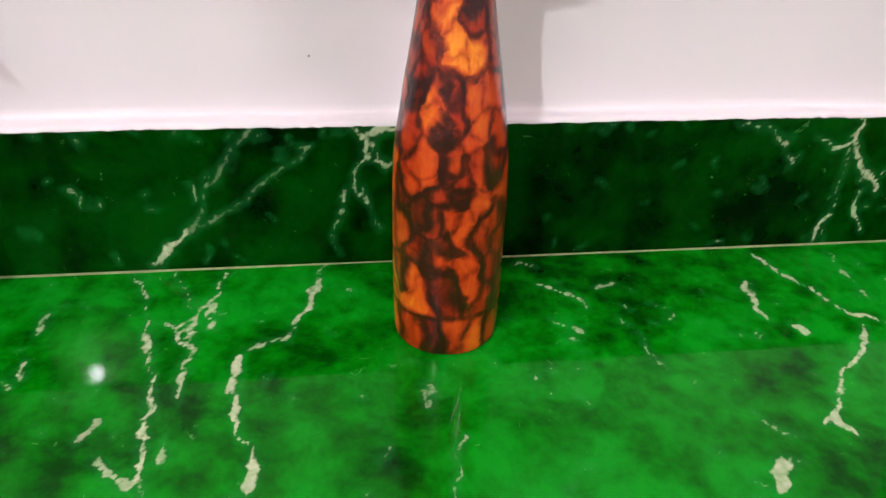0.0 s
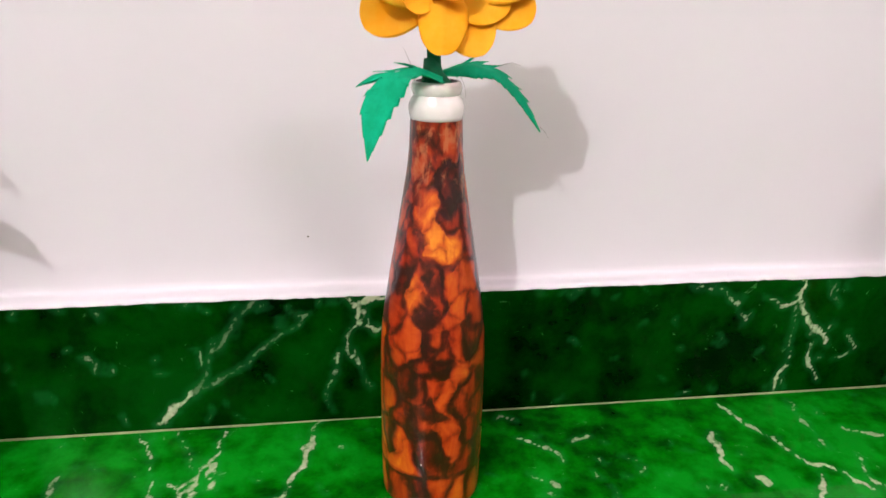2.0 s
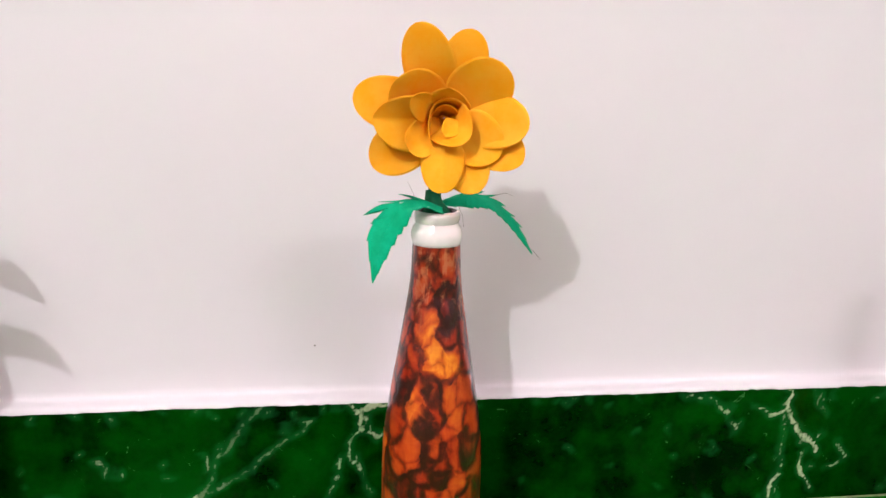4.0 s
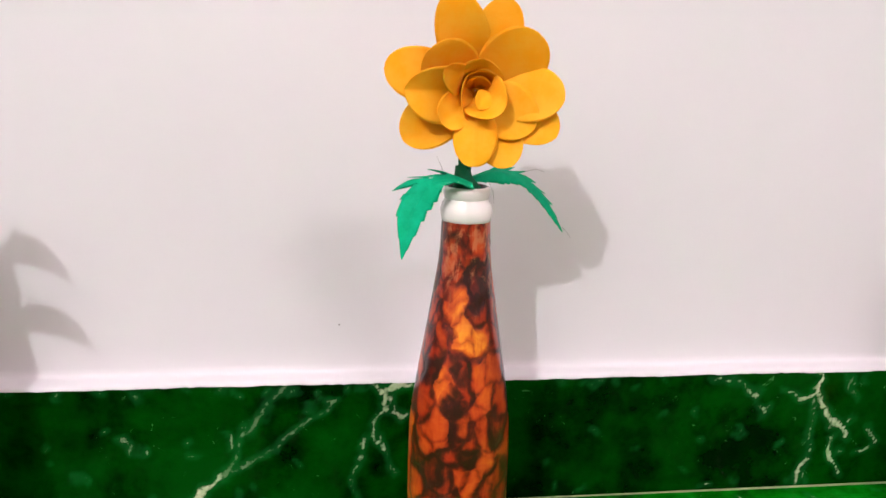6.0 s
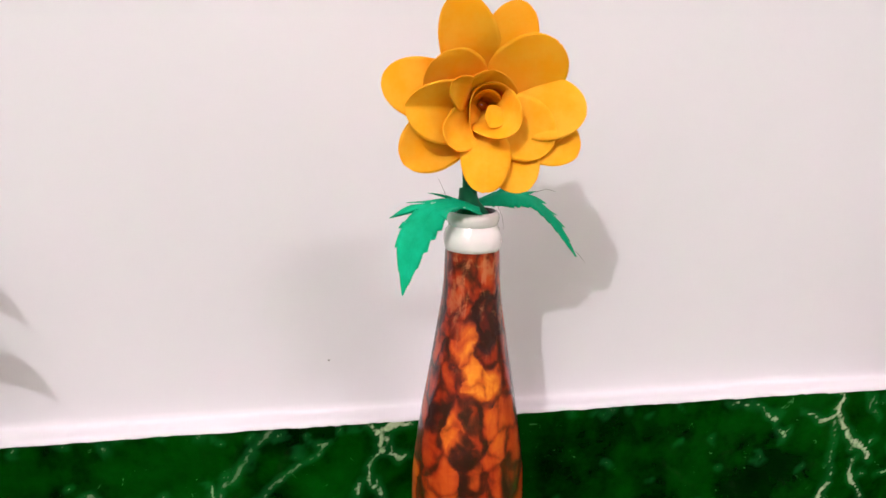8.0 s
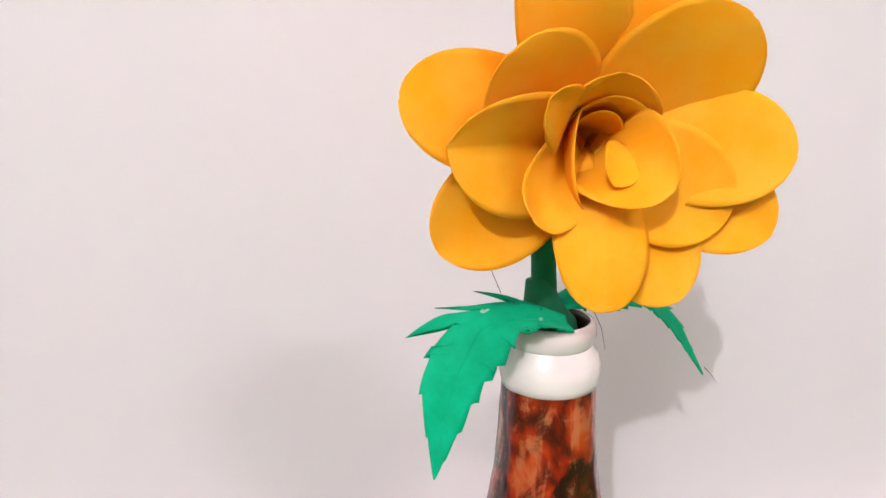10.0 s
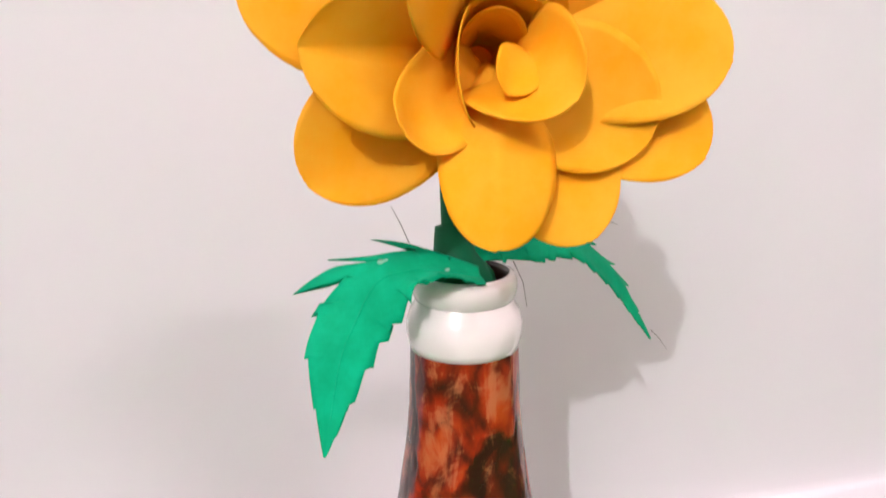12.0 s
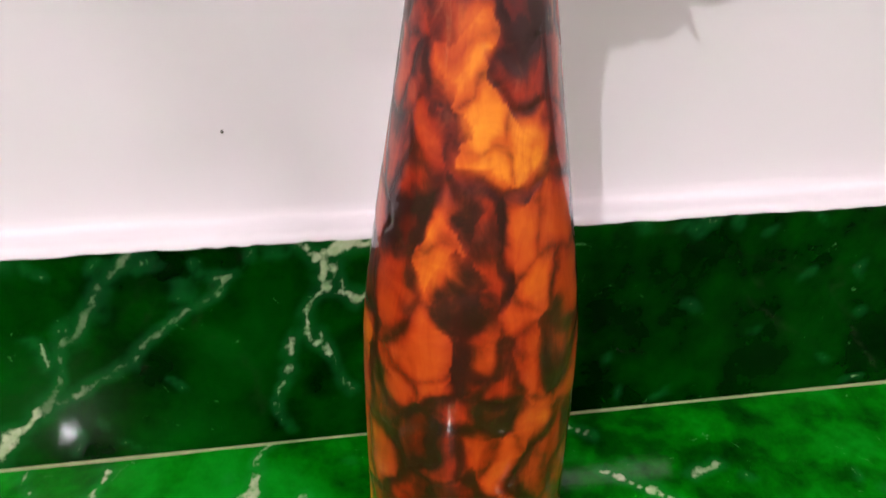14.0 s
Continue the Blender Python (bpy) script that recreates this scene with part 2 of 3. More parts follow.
vein(FLOOR_VEINS, 1.7, 0.8, (72, 31), (84, 23), (96, 13), (100, 6))
vein(FLOOR_VEINS, 1.9, 0.7, (73, -5), (78, -15), (85, -20))
vein(FLOOR_VEINS, 0.9, 0.6, (119, -26), (121, -39), (125, -59))
vein(FLOOR_VEINS, 1.6, 0.7, (110, 27), (121, 31))
vein(FLOOR_VEINS, 1.5, 0.6, (-56, 34), (-53, 30))
vein(FLOOR_VEINS, 0.8, 0.6, (2, -99), (-5, -132))
vein(FLOOR_VEINS, 0.7, 0.5, (-9, -58), (-10, -77))
vein(FLOOR_VEINS, 0.7, 0.5, (-32, -100), (-38, -108))
vein(FLOOR_VEINS, 1.2, 0.6, (157, -94), (169, -111))
vein(FLOOR_VEINS, 1.1, 0.6, (295, 56), (289, 19), (290, -4))
vein(SKIRTING_VEINS, 1.2, 0.24, (-106, 98), (-121, 80), (-138, 59), (-145, 40), (-154, 27))
vein(SKIRTING_VEINS, 1.2, 0.28, (-72, 86), (-93, 70), (-116, 52), (-140, 35), (-154, 26))
vein(SKIRTING_VEINS, 1.9, 1, (-156, 28), (-166, 19), (-179, 6))
vein(SKIRTING_VEINS, 1.4, 0.95, (-47, 100), (-39, 91), (-38, 79), (-43, 70), (-46, 55), (-38, 47))
vein(SKIRTING_VEINS, 1.6, 0.95, (-51, 54), (-54, 49))
vein(SKIRTING_VEINS, 0.8, 0.8, (-54, 45), (-60, 22), (-55, 5))
vein(SKIRTING_VEINS, 1.2, 0.85, (-37, 93), (-32, 87), (-28, 72))
vein(SKIRTING_VEINS, 1.9, 0.95, (-41, 96), (-17, 99))
vein(SKIRTING_VEINS, 1.2, 0.85, (-33, 75), (-20, 74))
vein(SKIRTING_VEINS, 0.8, 0.6, (-41, 57), (-29, 24))
vein(SKIRTING_VEINS, 1.7, 0.95, (294, 99), (294, 86), (303, 67), (316, 52), (324, 42))
vein(SKIRTING_VEINS, 0.6, 0.7, (295, 81), (295, 43), (296, 3))
vein(SKIRTING_VEINS, 1.7, 0.9, (296, 26), (287, 3))
vein(SKIRTING_VEINS, 1.1, 0.8, (207, 98), (230, 92), (248, 82))
vein(SKIRTING_VEINS, 1.6, 0.85, (265, 83), (280, 78), (293, 80))
vein(SKIRTING_VEINS, 2.0, 0.85, (314, 42), (313, 30), (324, 12))
vein(SKIRTING_VEINS, 1.8, 0.8, (343, 51), (353, 35), (338, 30))
vein(SKIRTING_VEINS, 1.0, 0.7, (-148, 64), (-146, 55))
vein(SKIRTING_VEINS, 0.9, 0.6, (-203, 16), (-201, 9))
vein(SKIRTING_VEINS, 0.6, 0.5, (316, 94), (329, 73))
vein(SKIRTING_VEINS, 1.1, 0.7, (248, 69), (254, 65))
vein(SKIRTING_VEINS, 0.8, 0.5, (-219, 61), (-212, 52))


def vein_field(x, y, veins, seed):
    """Distance to the edge of the nearest vein, and that vein's strength, at points of the slab."""
    wx = x + 0.0035 * value_noise(x, y, 90, seed) + 0.0015 * value_noise(x, y, 260, seed + 1)
    wy = y + 0.0035 * value_noise(x, y, 90, seed + 2) + 0.0015 * value_noise(x, y, 260, seed + 3)
    best, tone = np.full(x.shape, 0.05), np.zeros(x.shape)
    for half, strength, pts in veins:
        for (ax, ay), (bx, by) in zip(pts, pts[1:]):
            dx, dy = bx - ax, by - ay
            s = clamp01(((wx - ax) * dx + (wy - ay) * dy) / (dx * dx + dy * dy + 1e-12))
            d = np.hypot(wx - ax - s * dx, wy - ay - s * dy) - half * (0.75 + 0.6 * value_noise(x, y, 120, seed + 5))
            near = d < best
            best, tone = np.where(near, d, best), np.where(near, strength, tone)
    return best, tone


def stray_veins(rs, n, x0, x1, y0, y1):
    """Further veins where the slab goes on."""
    out = []
    for _ in range(n):
        x, y, a = rs.uniform(x0, x1), rs.uniform(y0, y1), rs.uniform(0, 6.28)
        pts = [(x, y)]
        for _ in range(rs.randint(2, 7)):
            a += rs.normal(0, 0.5)
            x, y = x + 0.02 * math.cos(a), y + 0.02 * math.sin(a)
            pts.append((x, y))
        out.append((rs.uniform(0.0006, 0.002), rs.uniform(0.5, 1.0), pts))
    return out


def flecks(rs, n, x0, x1, y0, y1):
    """Small pale flaws scattered over the stone."""
    out = []
    for _ in range(n):
        x, y, a, l = rs.uniform(x0, x1), rs.uniform(y0, y1), rs.uniform(0, 6.28), rs.uniform(0.001, 0.006)
        out.append((rs.uniform(-0.0001, 0.0006), rs.uniform(0.35, 0.85), [(x, y), (x + l * math.cos(a), y + l * math.sin(a))]))
    return out


rs = np.random.RandomState(4)
more_floor = stray_veins(rs, 22, -0.7, -0.33, -0.4, 0.06) + stray_veins(rs, 22, 0.43, 0.8, -0.4, 0.06) + stray_veins(rs, 20, -0.3, 0.4, -0.45, -0.22)
tiny = flecks(rs, 150, -0.3, 0.42, -0.2, 0.065), flecks(rs, 55, -0.33, 0.42, 0.004, 0.097) + flecks(rs, 30, -0.33, 0.42, 0.093, 0.1)
more_skirting = stray_veins(rs, 12, -0.7, -0.35, 0.0, 0.1) + stray_veins(rs, 12, 0.44, 0.8, 0.0, 0.1)

ROOM = (-2.2, 2.2, -3.05, 2.93)
xs = np.unique(np.concatenate([np.linspace(ROOM[0], -0.45, 16), np.linspace(-0.45, 0.6, 421), np.linspace(0.6, ROOM[1], 16)]))
ys = np.unique(np.concatenate([np.linspace(ROOM[2], -0.35, 22), np.linspace(-0.35, SKIRT_Y + 0.003, 170)]))
gx, gy = np.meshgrid(xs, ys)
d, s = vein_field(gx.ravel(), gy.ravel(), FLOOR_VEINS + more_floor + tiny[0], 11)
floor = mesh_object("floor", np.stack([gx.ravel(), gy.ravel(), 0 * gx.ravel()], 1), grid_faces(len(xs), len(ys)), MARBLE, attrs={"vein": d, "vein_tone": s})
tagged(floor, "polished green marble floor with cream veins", "floor", kind="structure")

kx = np.unique(np.concatenate([np.linspace(ROOM[0], -0.45, 12), np.linspace(-0.45, 0.6, 421), np.linspace(0.6, ROOM[1], 12)]))
section = [(SKIRT_Y, z) for z in np.linspace(-0.01, SKIRT_H - 0.0012, 42)] + [(SKIRT_Y + 0.0004, SKIRT_H - 0.0004), (SKIRT_Y + 0.0012, SKIRT_H), (WALL_Y + 0.01, SKIRT_H)]
sv = np.array([(x, y, z) for y, z in section for x in kx])
d, s = vein_field(sv[:, 0], sv[:, 2], SKIRTING_VEINS + more_skirting + tiny[1], 31)
skirting = mesh_object("skirting", sv, grid_faces(len(kx), len(section)), SHADED_MARBLE, attrs={"vein": d, "vein_tone": s})
tagged(skirting, "polished green marble skirting with cream veins, its shade put into the colour", "skirting", kind="structure")

# grout line between floor and skirting, uneven and worn away in places
gxs = np.linspace(-0.9, 1.1, 801)
wear = clamp01(0.75 + 0.7 * value_noise(gxs, 0 * gxs, 9, 3) + 0.35 * value_noise(gxs, 0 * gxs, 60, 5))
gv = []
for x, w in zip(gxs, wear):
    h = 0.0002 + 0.0011 * w
    gv += [(x, SKIRT_Y - h - 0.0006, -0.0004), (x, SKIRT_Y - 0.7 * h, 0.0003 + 0.0003 * w), (x, SKIRT_Y - 0.0002, 0.0005 + 0.0004 * w), (x, SKIRT_Y + 0.001, 0.0005 + 0.0004 * w)]
grout = mesh_object("trim", np.array(gv), [(i * 4 + k, i * 4 + 4 + k, i * 4 + 5 + k, i * 4 + 1 + k) for i in range(800) for k in range(3)], GROUT)
tagged(grout, "thin cream grout line along the marble skirting", "grout", kind="structure")

# ---- walls, ceiling ----
wx = np.unique(np.concatenate([np.linspace(ROOM[0], -0.5, 8), np.linspace(-0.5, 0.7, 601), np.linspace(0.7, ROOM[1], 8)]))
lip = [(SKIRT_Y - 0.0006, SKIRT_H - 0.0010), (SKIRT_Y - 0.0004, SKIRT_H + 0.0010), (SKIRT_Y + 0.003, SKIRT_H + 0.0022), (0.073, SKIRT_H + 0.0024), (0.0765, SKIRT_H + 0.0027),
       (0.0788, SKIRT_H + 0.0036), (0.0796, SKIRT_H + 0.0052), (WALL_Y, SKIRT_H + 0.009), (WALL_Y, 0.2), (WALL_Y, 0.32), (WALL_Y, 0.6), (WALL_Y, ROOM[3]), (WALL_Y + 0.15, ROOM[3])]
wv = []
for n, (y, z) in enumerate(lip):
    rag = 0.0005 * value_noise(wx, 0 * wx, 220, 8) + 0.0004 * value_noise(wx, 0 * wx, 45, 9) if n < 3 else 0.0006 * value_noise(wx, 0 * wx + n, 30, 10) * (n < 7)
    wv += [(x, y, z + r) for x, r in zip(wx, rag)]
wall = mesh_object("wall_north", np.array(wv), grid_faces(len(wx), len(lip)), WHITE_WALL)
tagged(wall, "white painted plaster wall with a narrow ledge above the skirting", "wall", kind="structure")


def slab(name, lo, hi, material, label, category):
    bm = bmesh.new()
    bmesh.ops.create_cube(bm, size=1)
    for v in bm.verts:
        v.co = Vector((lo[i] + (v.co[i] + 0.5) * (hi[i] - lo[i]) for i in range(3)))
    me = bpy.data.meshes.new(name)
    bm.to_mesh(me)
    bm.free()
    me.materials.append(material)
    return tagged(new(name, me), label, category, kind="structure")


# unseen sides added to close the room and send back rose fill light
slab("wall_west", (ROOM[0] - 0.15, ROOM[2], 0.0), (ROOM[0], WALL_Y, ROOM[3]), ROOM_WALL, "unseen side wall, rose tint chosen for bounced light", "wall")
slab("wall_east", (ROOM[1], ROOM[2], 0.0), (ROOM[1] + 0.15, WALL_Y, ROOM[3]), ROOM_WALL, "unseen side wall, rose tint chosen for bounced light", "wall")
slab("wall_south", (ROOM[0] - 0.15, ROOM[2] - 0.15, 0.0), (ROOM[1] + 0.15, ROOM[2], ROOM[3]), ROOM_WALL, "unseen rear wall, rose tint chosen for bounced light", "wall")
slab("ceiling", (ROOM[0] - 0.15, ROOM[2] - 0.15, ROOM[3]), (ROOM[1] + 0.15, WALL_Y + 0.15, ROOM[3] + 0.12), CEILING, "unseen ceiling, pale tint chosen for bounced light", "ceiling")


# ---- the bottle ----
BODY = ((0.0, 0.0284), (0.0012, 0.0295), (0.004, 0.0300), (0.012, 0.0303), (0.030, 0.0307), (0.072, 0.0307), (0.095, 0.0305), (0.109, 0.0300), (0.118, 0.0292), (0.127, 0.0281), (0.145, 0.0253),
        (0.177, 0.0199), (0.205, 0.0154), (0.218, 0.0142), (0.2345, 0.0136))
NECK = ((0.2329, 0.0126), (0.2334, 0.0138), (0.2357, 0.0143), (0.2382, 0.0147), (0.2407, 0.0146), (0.2432, 0.0138), (0.2448, 0.0127), (0.2458, 0.0124), (0.2464, 0.0120))
LIP = ((0.2458, 0.0119), (0.2462, 0.0124), (0.2470, 0.0128), (0.2488, 0.0133), (0.2510, 0.0132), (0.2525, 0.0124), (0.2528, 0.0113))
THROAT = ((0.2526, 0.0114), (0.2516, 0.0106), (0.2450, 0.0101), (0.2300, 0.0098))


def body_radius(z):
    hs, rr = np.array(BODY).T
    return np.interp(z, hs, rr)


def lathe(profile, steps):
    verts, n = [], len(profile)
    for z, r in profile:
        verts += [(r * math.sin(2 * math.pi * i / steps), -r * math.cos(2 * math.pi * i / steps), z) for i in range(steps)]
    return verts, grid_faces(steps, n, True)


# torn patches: angle round the bottle (0 faces the room, in degrees), height in millimetres, tone from dark to ochre
BANDS = (
    ((-39, 223, 1.7), (19, 224, 1.5), (-8, 215, 1.8), (51, 229, 1.7), (-46, 211, 2.0), (-28, 230, 1.2)),
    ((-29, 195, 3.3), (-23, 184, 3.6), (-11, 173, 3.9), (-3, 163, 3.8), (21, 170, 3.8), (17, 197, 0.2), (3, 207, 0.2), (37, 202, 0.1), (25, 185, 1.5), (51, 185, 1.3), (53, 167, 1.6), (-52, 195, 1.8), (-55, 178, 1.4), (-39, 167, 1.6), (-67, 167, 1), (-49, 158, 1.2), (-71, 184, 2), (-27, 207, 1.7)),
    ((-9, 152, 0.9), (-49, 148, 0.55), (-27, 146, 3.3), (-22, 137, 3.1), (-3, 140, 0.9), (15, 150, 2.5), (41, 148, 2.4), (27, 136, 2.7), (15, 126, 2.3), (51, 132, 2), (-55, 132, 1.4), (-11, 127, 0.9), (-7, 122, 3), (41, 118, 0.8), (25, 115, 2)),
    ((-37, 118, 2.1), (-25, 108, 2.2), (-47, 106, 1.9), (-11, 112, 0.9), (5, 110, 1.4), (-63, 100, 0.73), (-41, 92, 0.55), (-15, 98, 0.9), (7, 98, 0.55), (21, 94, 2.4), (53, 100, 2.3), (43, 87, 1)),
    ((-5, 85, 2.2), (9, 80, 2.7), (-23, 83, 1.2), (-61, 77, 2), (-45, 68, 0.9), (27, 75, 1), (53, 72, 1.2), (-11, 70, 0.9)),
    ((-15, 62, 2.4), (11, 57, 2.7), (19, 46, 2.6), (-27, 57, 0.55), (-47, 51, 3), (-39, 40, 3.3), (-7, 44, 0.73), (43, 55, 0.9), (53, 40, 0.55), (-63, 53, 0.8), (33, 37, 1.6)),
    ((-47, 13, 1.4), (-22, 16, 0.55), (0, 19, 2), (20, 13, 2.9), (48, 9, 1)),
)


def patch_seeds():
    seeds = [s for band in BANDS for s in band]
    r = np.random.RandomState(12)
    for z in range(12, 226, 17):
        for a in range(82, 278, 30 if z > 150 else 24):
            seeds.append((a + r.uniform(-8, 8), z + r.uniform(-6, 6), float(r.choice([0.3, 1.0, 1.8, 2.6, 3.0, 3.5]))))
    return np.array(seeds, float)


def vase_bottle():
    """A glass bottle covered in torn, stained paper patches, with a white-painted neck."""
    bottle = new("bottle_vase")
    verts, faces = lathe([(0.0, 0.0)] + [(z, r - 0.0004) for z, r in BODY], 96)
    mesh_object("glass_body", verts, faces, POLISH, bottle)
    verts, faces = lathe(NECK, 96)
    neck = mesh_object("painted_neck", verts, faces, GLAZE, bottle)
    tagged(neck, "glossy white painted bottle neck")
    verts, faces = lathe(LIP, 96)
    mesh_object("lip", verts, faces, GLAZE, neck)
    verts, faces = lathe(THROAT, 64)
    tagged(mesh_object("throat", verts, faces, POLISH, neck), "dark unpainted inside of the bottle mouth")
    n_a, n_z = 300, 300
    zs = np.linspace(0.0008, 0.2338, n_z)
    ang = np.linspace(0, 2 * np.pi, n_a, endpoint=False)
    A, Z = np.meshgrid(ang, zs)
    A, Z = A.ravel(), Z.ravel()
    seeds = patch_seeds()
    R = body_radius(Z)
    wrap_a = np.degrees(np.where(A > np.pi, A - 2 * np.pi, A))
    ax = np.radians(wrap_a) * 0.026
    wa = 0.0035 * value_noise(ax, Z, 110, 41) + 0.0008 * value_noise(ax, Z, 330, 42)
    wz = 0.0045 * value_noise(ax, Z, 100, 43) + 0.0008 * value_noise(ax, Z, 330, 44)
    dist = []
    for a, z, _ in seeds:
        da = (wrap_a - a + 180) % 360 - 180
        dist.append(np.hypot(np.radians(da) * R * 1.12 + wa, (Z - z / 1000) * 0.85 + wz))
    dist = np.array(dist)
    ring = 0.0265 + 0.0006 * value_noise(ax, 0 * ax, 60, 46)
    low_seed = seeds[:, 1] < 24
    dist += 0.2 * (low_seed[:, None] != (Z < ring)[None, :])
    order = np.argsort(dist, 0)[:2]
    cell, second = order[0], np.take_along_axis(dist, order[1:2], 0)[0]
    edge = np.minimum((second - dist.min(0)) * 0.5, np.abs(Z - ring) + 0.0003)
    other = seeds[order[1], 2]
    part_own = clamp01(edge / 0.0016)
    tone = seeds[cell, 2] * (0.5 + 0.5 * part_own) + other * (0.5 - 0.5 * part_own)
    alike = 1 - clamp01(np.abs(seeds[cell, 2] - other) / 1.3)
    edge = edge + 0.0020 * alike * (np.abs(Z - ring) > 0.002)
    quads = np.array(grid_faces(n_a, n_z, True))
    owner = cell[quads[:, 0]]
    for c in range(len(seeds)):
        mine = quads[owner == c]
        if len(mine) < 3:
            continue
        used = np.unique(mine)
        back = np.full(len(A), -1)
        back[used] = np.arange(len(used))
        out = R[used] + 0.0001 + 0.00016 * clamp01(edge[used] / 0.002) * (0.6 + 0.4 * (c % 3))
        pts = np.stack([out * np.sin(A[used]), -out * np.cos(A[used]), Z[used]], 1)
        mesh_object("paper_patch", pts, back[mine], PATCH, bottle, attrs={"tone": tone[used], "edge": edge[used]})
    return bottle


BOTTLE_AT = (0.006, -0.007, 0.0)
bottle = vase_bottle()
bottle.location = BOTTLE_AT
tagged(bottle, "bottle vase of torn orange and brown stained paper with white neck", "vase", "vases along the wall")


# ---- the paper flower: its own origin is the bottle's foot ----
def frame_from(normal, up=(0, 0, 1)):
    n = Vector(normal).normalized()
    right = Vector(up).cross(n).normalized()
    return right, n.cross(right), n


HEART = Vector((0.0010, -0.014, 0.3055))
RIGHT, UP, OUT = frame_from((-0.10, -1.0, 0.10))


def petal(parent, tip, width, bow, cup, ridge=0.0, roll=0.0, depth=0.0, base=0.003, round_from=0.55, curl=0.0, seed=0, foot=None):
    """A rounded paper petal from the heart to its tip. bow: how far its midline bulges to the front, cup: how its sides rise, ridge: how sharply
    it is folded down its middle (below 0: a valley), roll: its turn about its own length, curl: how far its rim rolls forward."""
    nu, nv = 17, 20
    r = random.Random(seed)
    tip = Vector(tip)
    flat = (tip - HEART) - OUT * (tip - HEART).dot(OUT)
    foot = Vector(foot) if foot else HEART + flat.normalized() * base + OUT * depth
    axis = tip - foot
    length = axis.length
    axis.normalize()
    face = (OUT - axis * OUT.dot(axis)).normalized()
    face = Matrix.Rotation(radians(roll), 3, axis) @ face
    side = axis.cross(face)
    corners = [1 + 0.025 * r.uniform(-1, 1) for _ in range(9)]
    verts = []
    for j in range(nv):
        v = 1 - (1 - j / (nv - 1)) ** 1.8
        if v < round_from:
            half = width / 2 * (0.22 + 0.78 * math.sin(v / round_from * math.pi / 2))
        else:
            half = width / 2 * max(0.0, 1 - ((v - round_from) / (1 - round_from)) ** 2.5) ** 0.5
        half = max(half, width * 0.03)
        for i in range(nu):
            u = 2 * i / (nu - 1) - 1
            # scissor cuts leave the rim in short straight runs
            cut = corners[int((u + 1) * 3.99)] if v > 0.4 else 1.0
            off = u * half * (1 + (cut - 1) * abs(u))
            rise = cup * off * off / (width / 2) - ridge * abs(off) * (1 - 0.45 * v)
            rise += bow * length * 4 * v * (1 - v) + curl * length * max(0.0, v - 0.72) ** 2 * 6
            rise += (0.0007 * math.sin(3 * u + seed) * v + 0.0003 * r.uniform(-1, 1) * v * abs(u)) * min(1.0, 2 * half / width)
            verts.append(foot + axis * (v * length) + side * off + face * rise)
    ob = mesh_object("petal", verts, grid_faces(nu, nv), PETAL, parent)
    thick = ob.modifiers.new("thickness", "SOLIDIFY")
    thick.thickness = 0.0003
    return ob


def curled_petal(parent, name, turn0, turn1, rad0, rad1, high0, high1, flare, shift=(0.0, 0.0), foot=-0.009, stretch=1.0, label=""):
    """A petal rolled round the flower's heart, from one turn (degrees) to another."""
    verts, n, m = [], 44, 9
    for j in range(m):
        v = j / (m - 1)
        for i in range(n):
            s = i / (n - 1)
            a = radians(turn0 + (turn1 - turn0) * s)
            crest = math.sin(math.pi * min(max(s, 0.04), 0.96)) ** 0.5
            rad = (rad0 + (rad1 - rad0) * s) * (0.55 + (0.45 + flare * v) * v)
            h = foot + (high0 - foot + (high1 - high0) * s) * v * (0.55 + 0.45 * crest)
            verts.append(HEART + RIGHT * (shift[0] + rad * math.cos(a)) + UP * (shift[1] + stretch * rad * math.sin(a)) + OUT * h)
    ob = mesh_object(name, verts, grid_faces(n, m), PETAL, parent)
    ob.modifiers.new("thickness", "SOLIDIFY").thickness = 0.0003
    if label:
        tagged(ob, label)
    return ob


def flower_base(parent):
    """The closed cup of paper in which all petals are glued."""
    verts = []
    steps, rings = 24, ((0.0078, -0.0085), (0.0085, -0.0040), (0.0084, -0.0070), (0.0062, -0.0120), (0.001, -0.0165))
    for r, h in ((0.0002, -0.0095), (0.004, -0.0095)) + rings:
        verts += [HEART + RIGHT * (r * math.cos(2 * math.pi * k / steps)) + UP * (r * math.sin(2 * math.pi * k / steps)) + OUT * h for k in range(steps)]
    mesh_object("petal_base", verts, grid_faces(steps, 7, True), PETAL, parent)


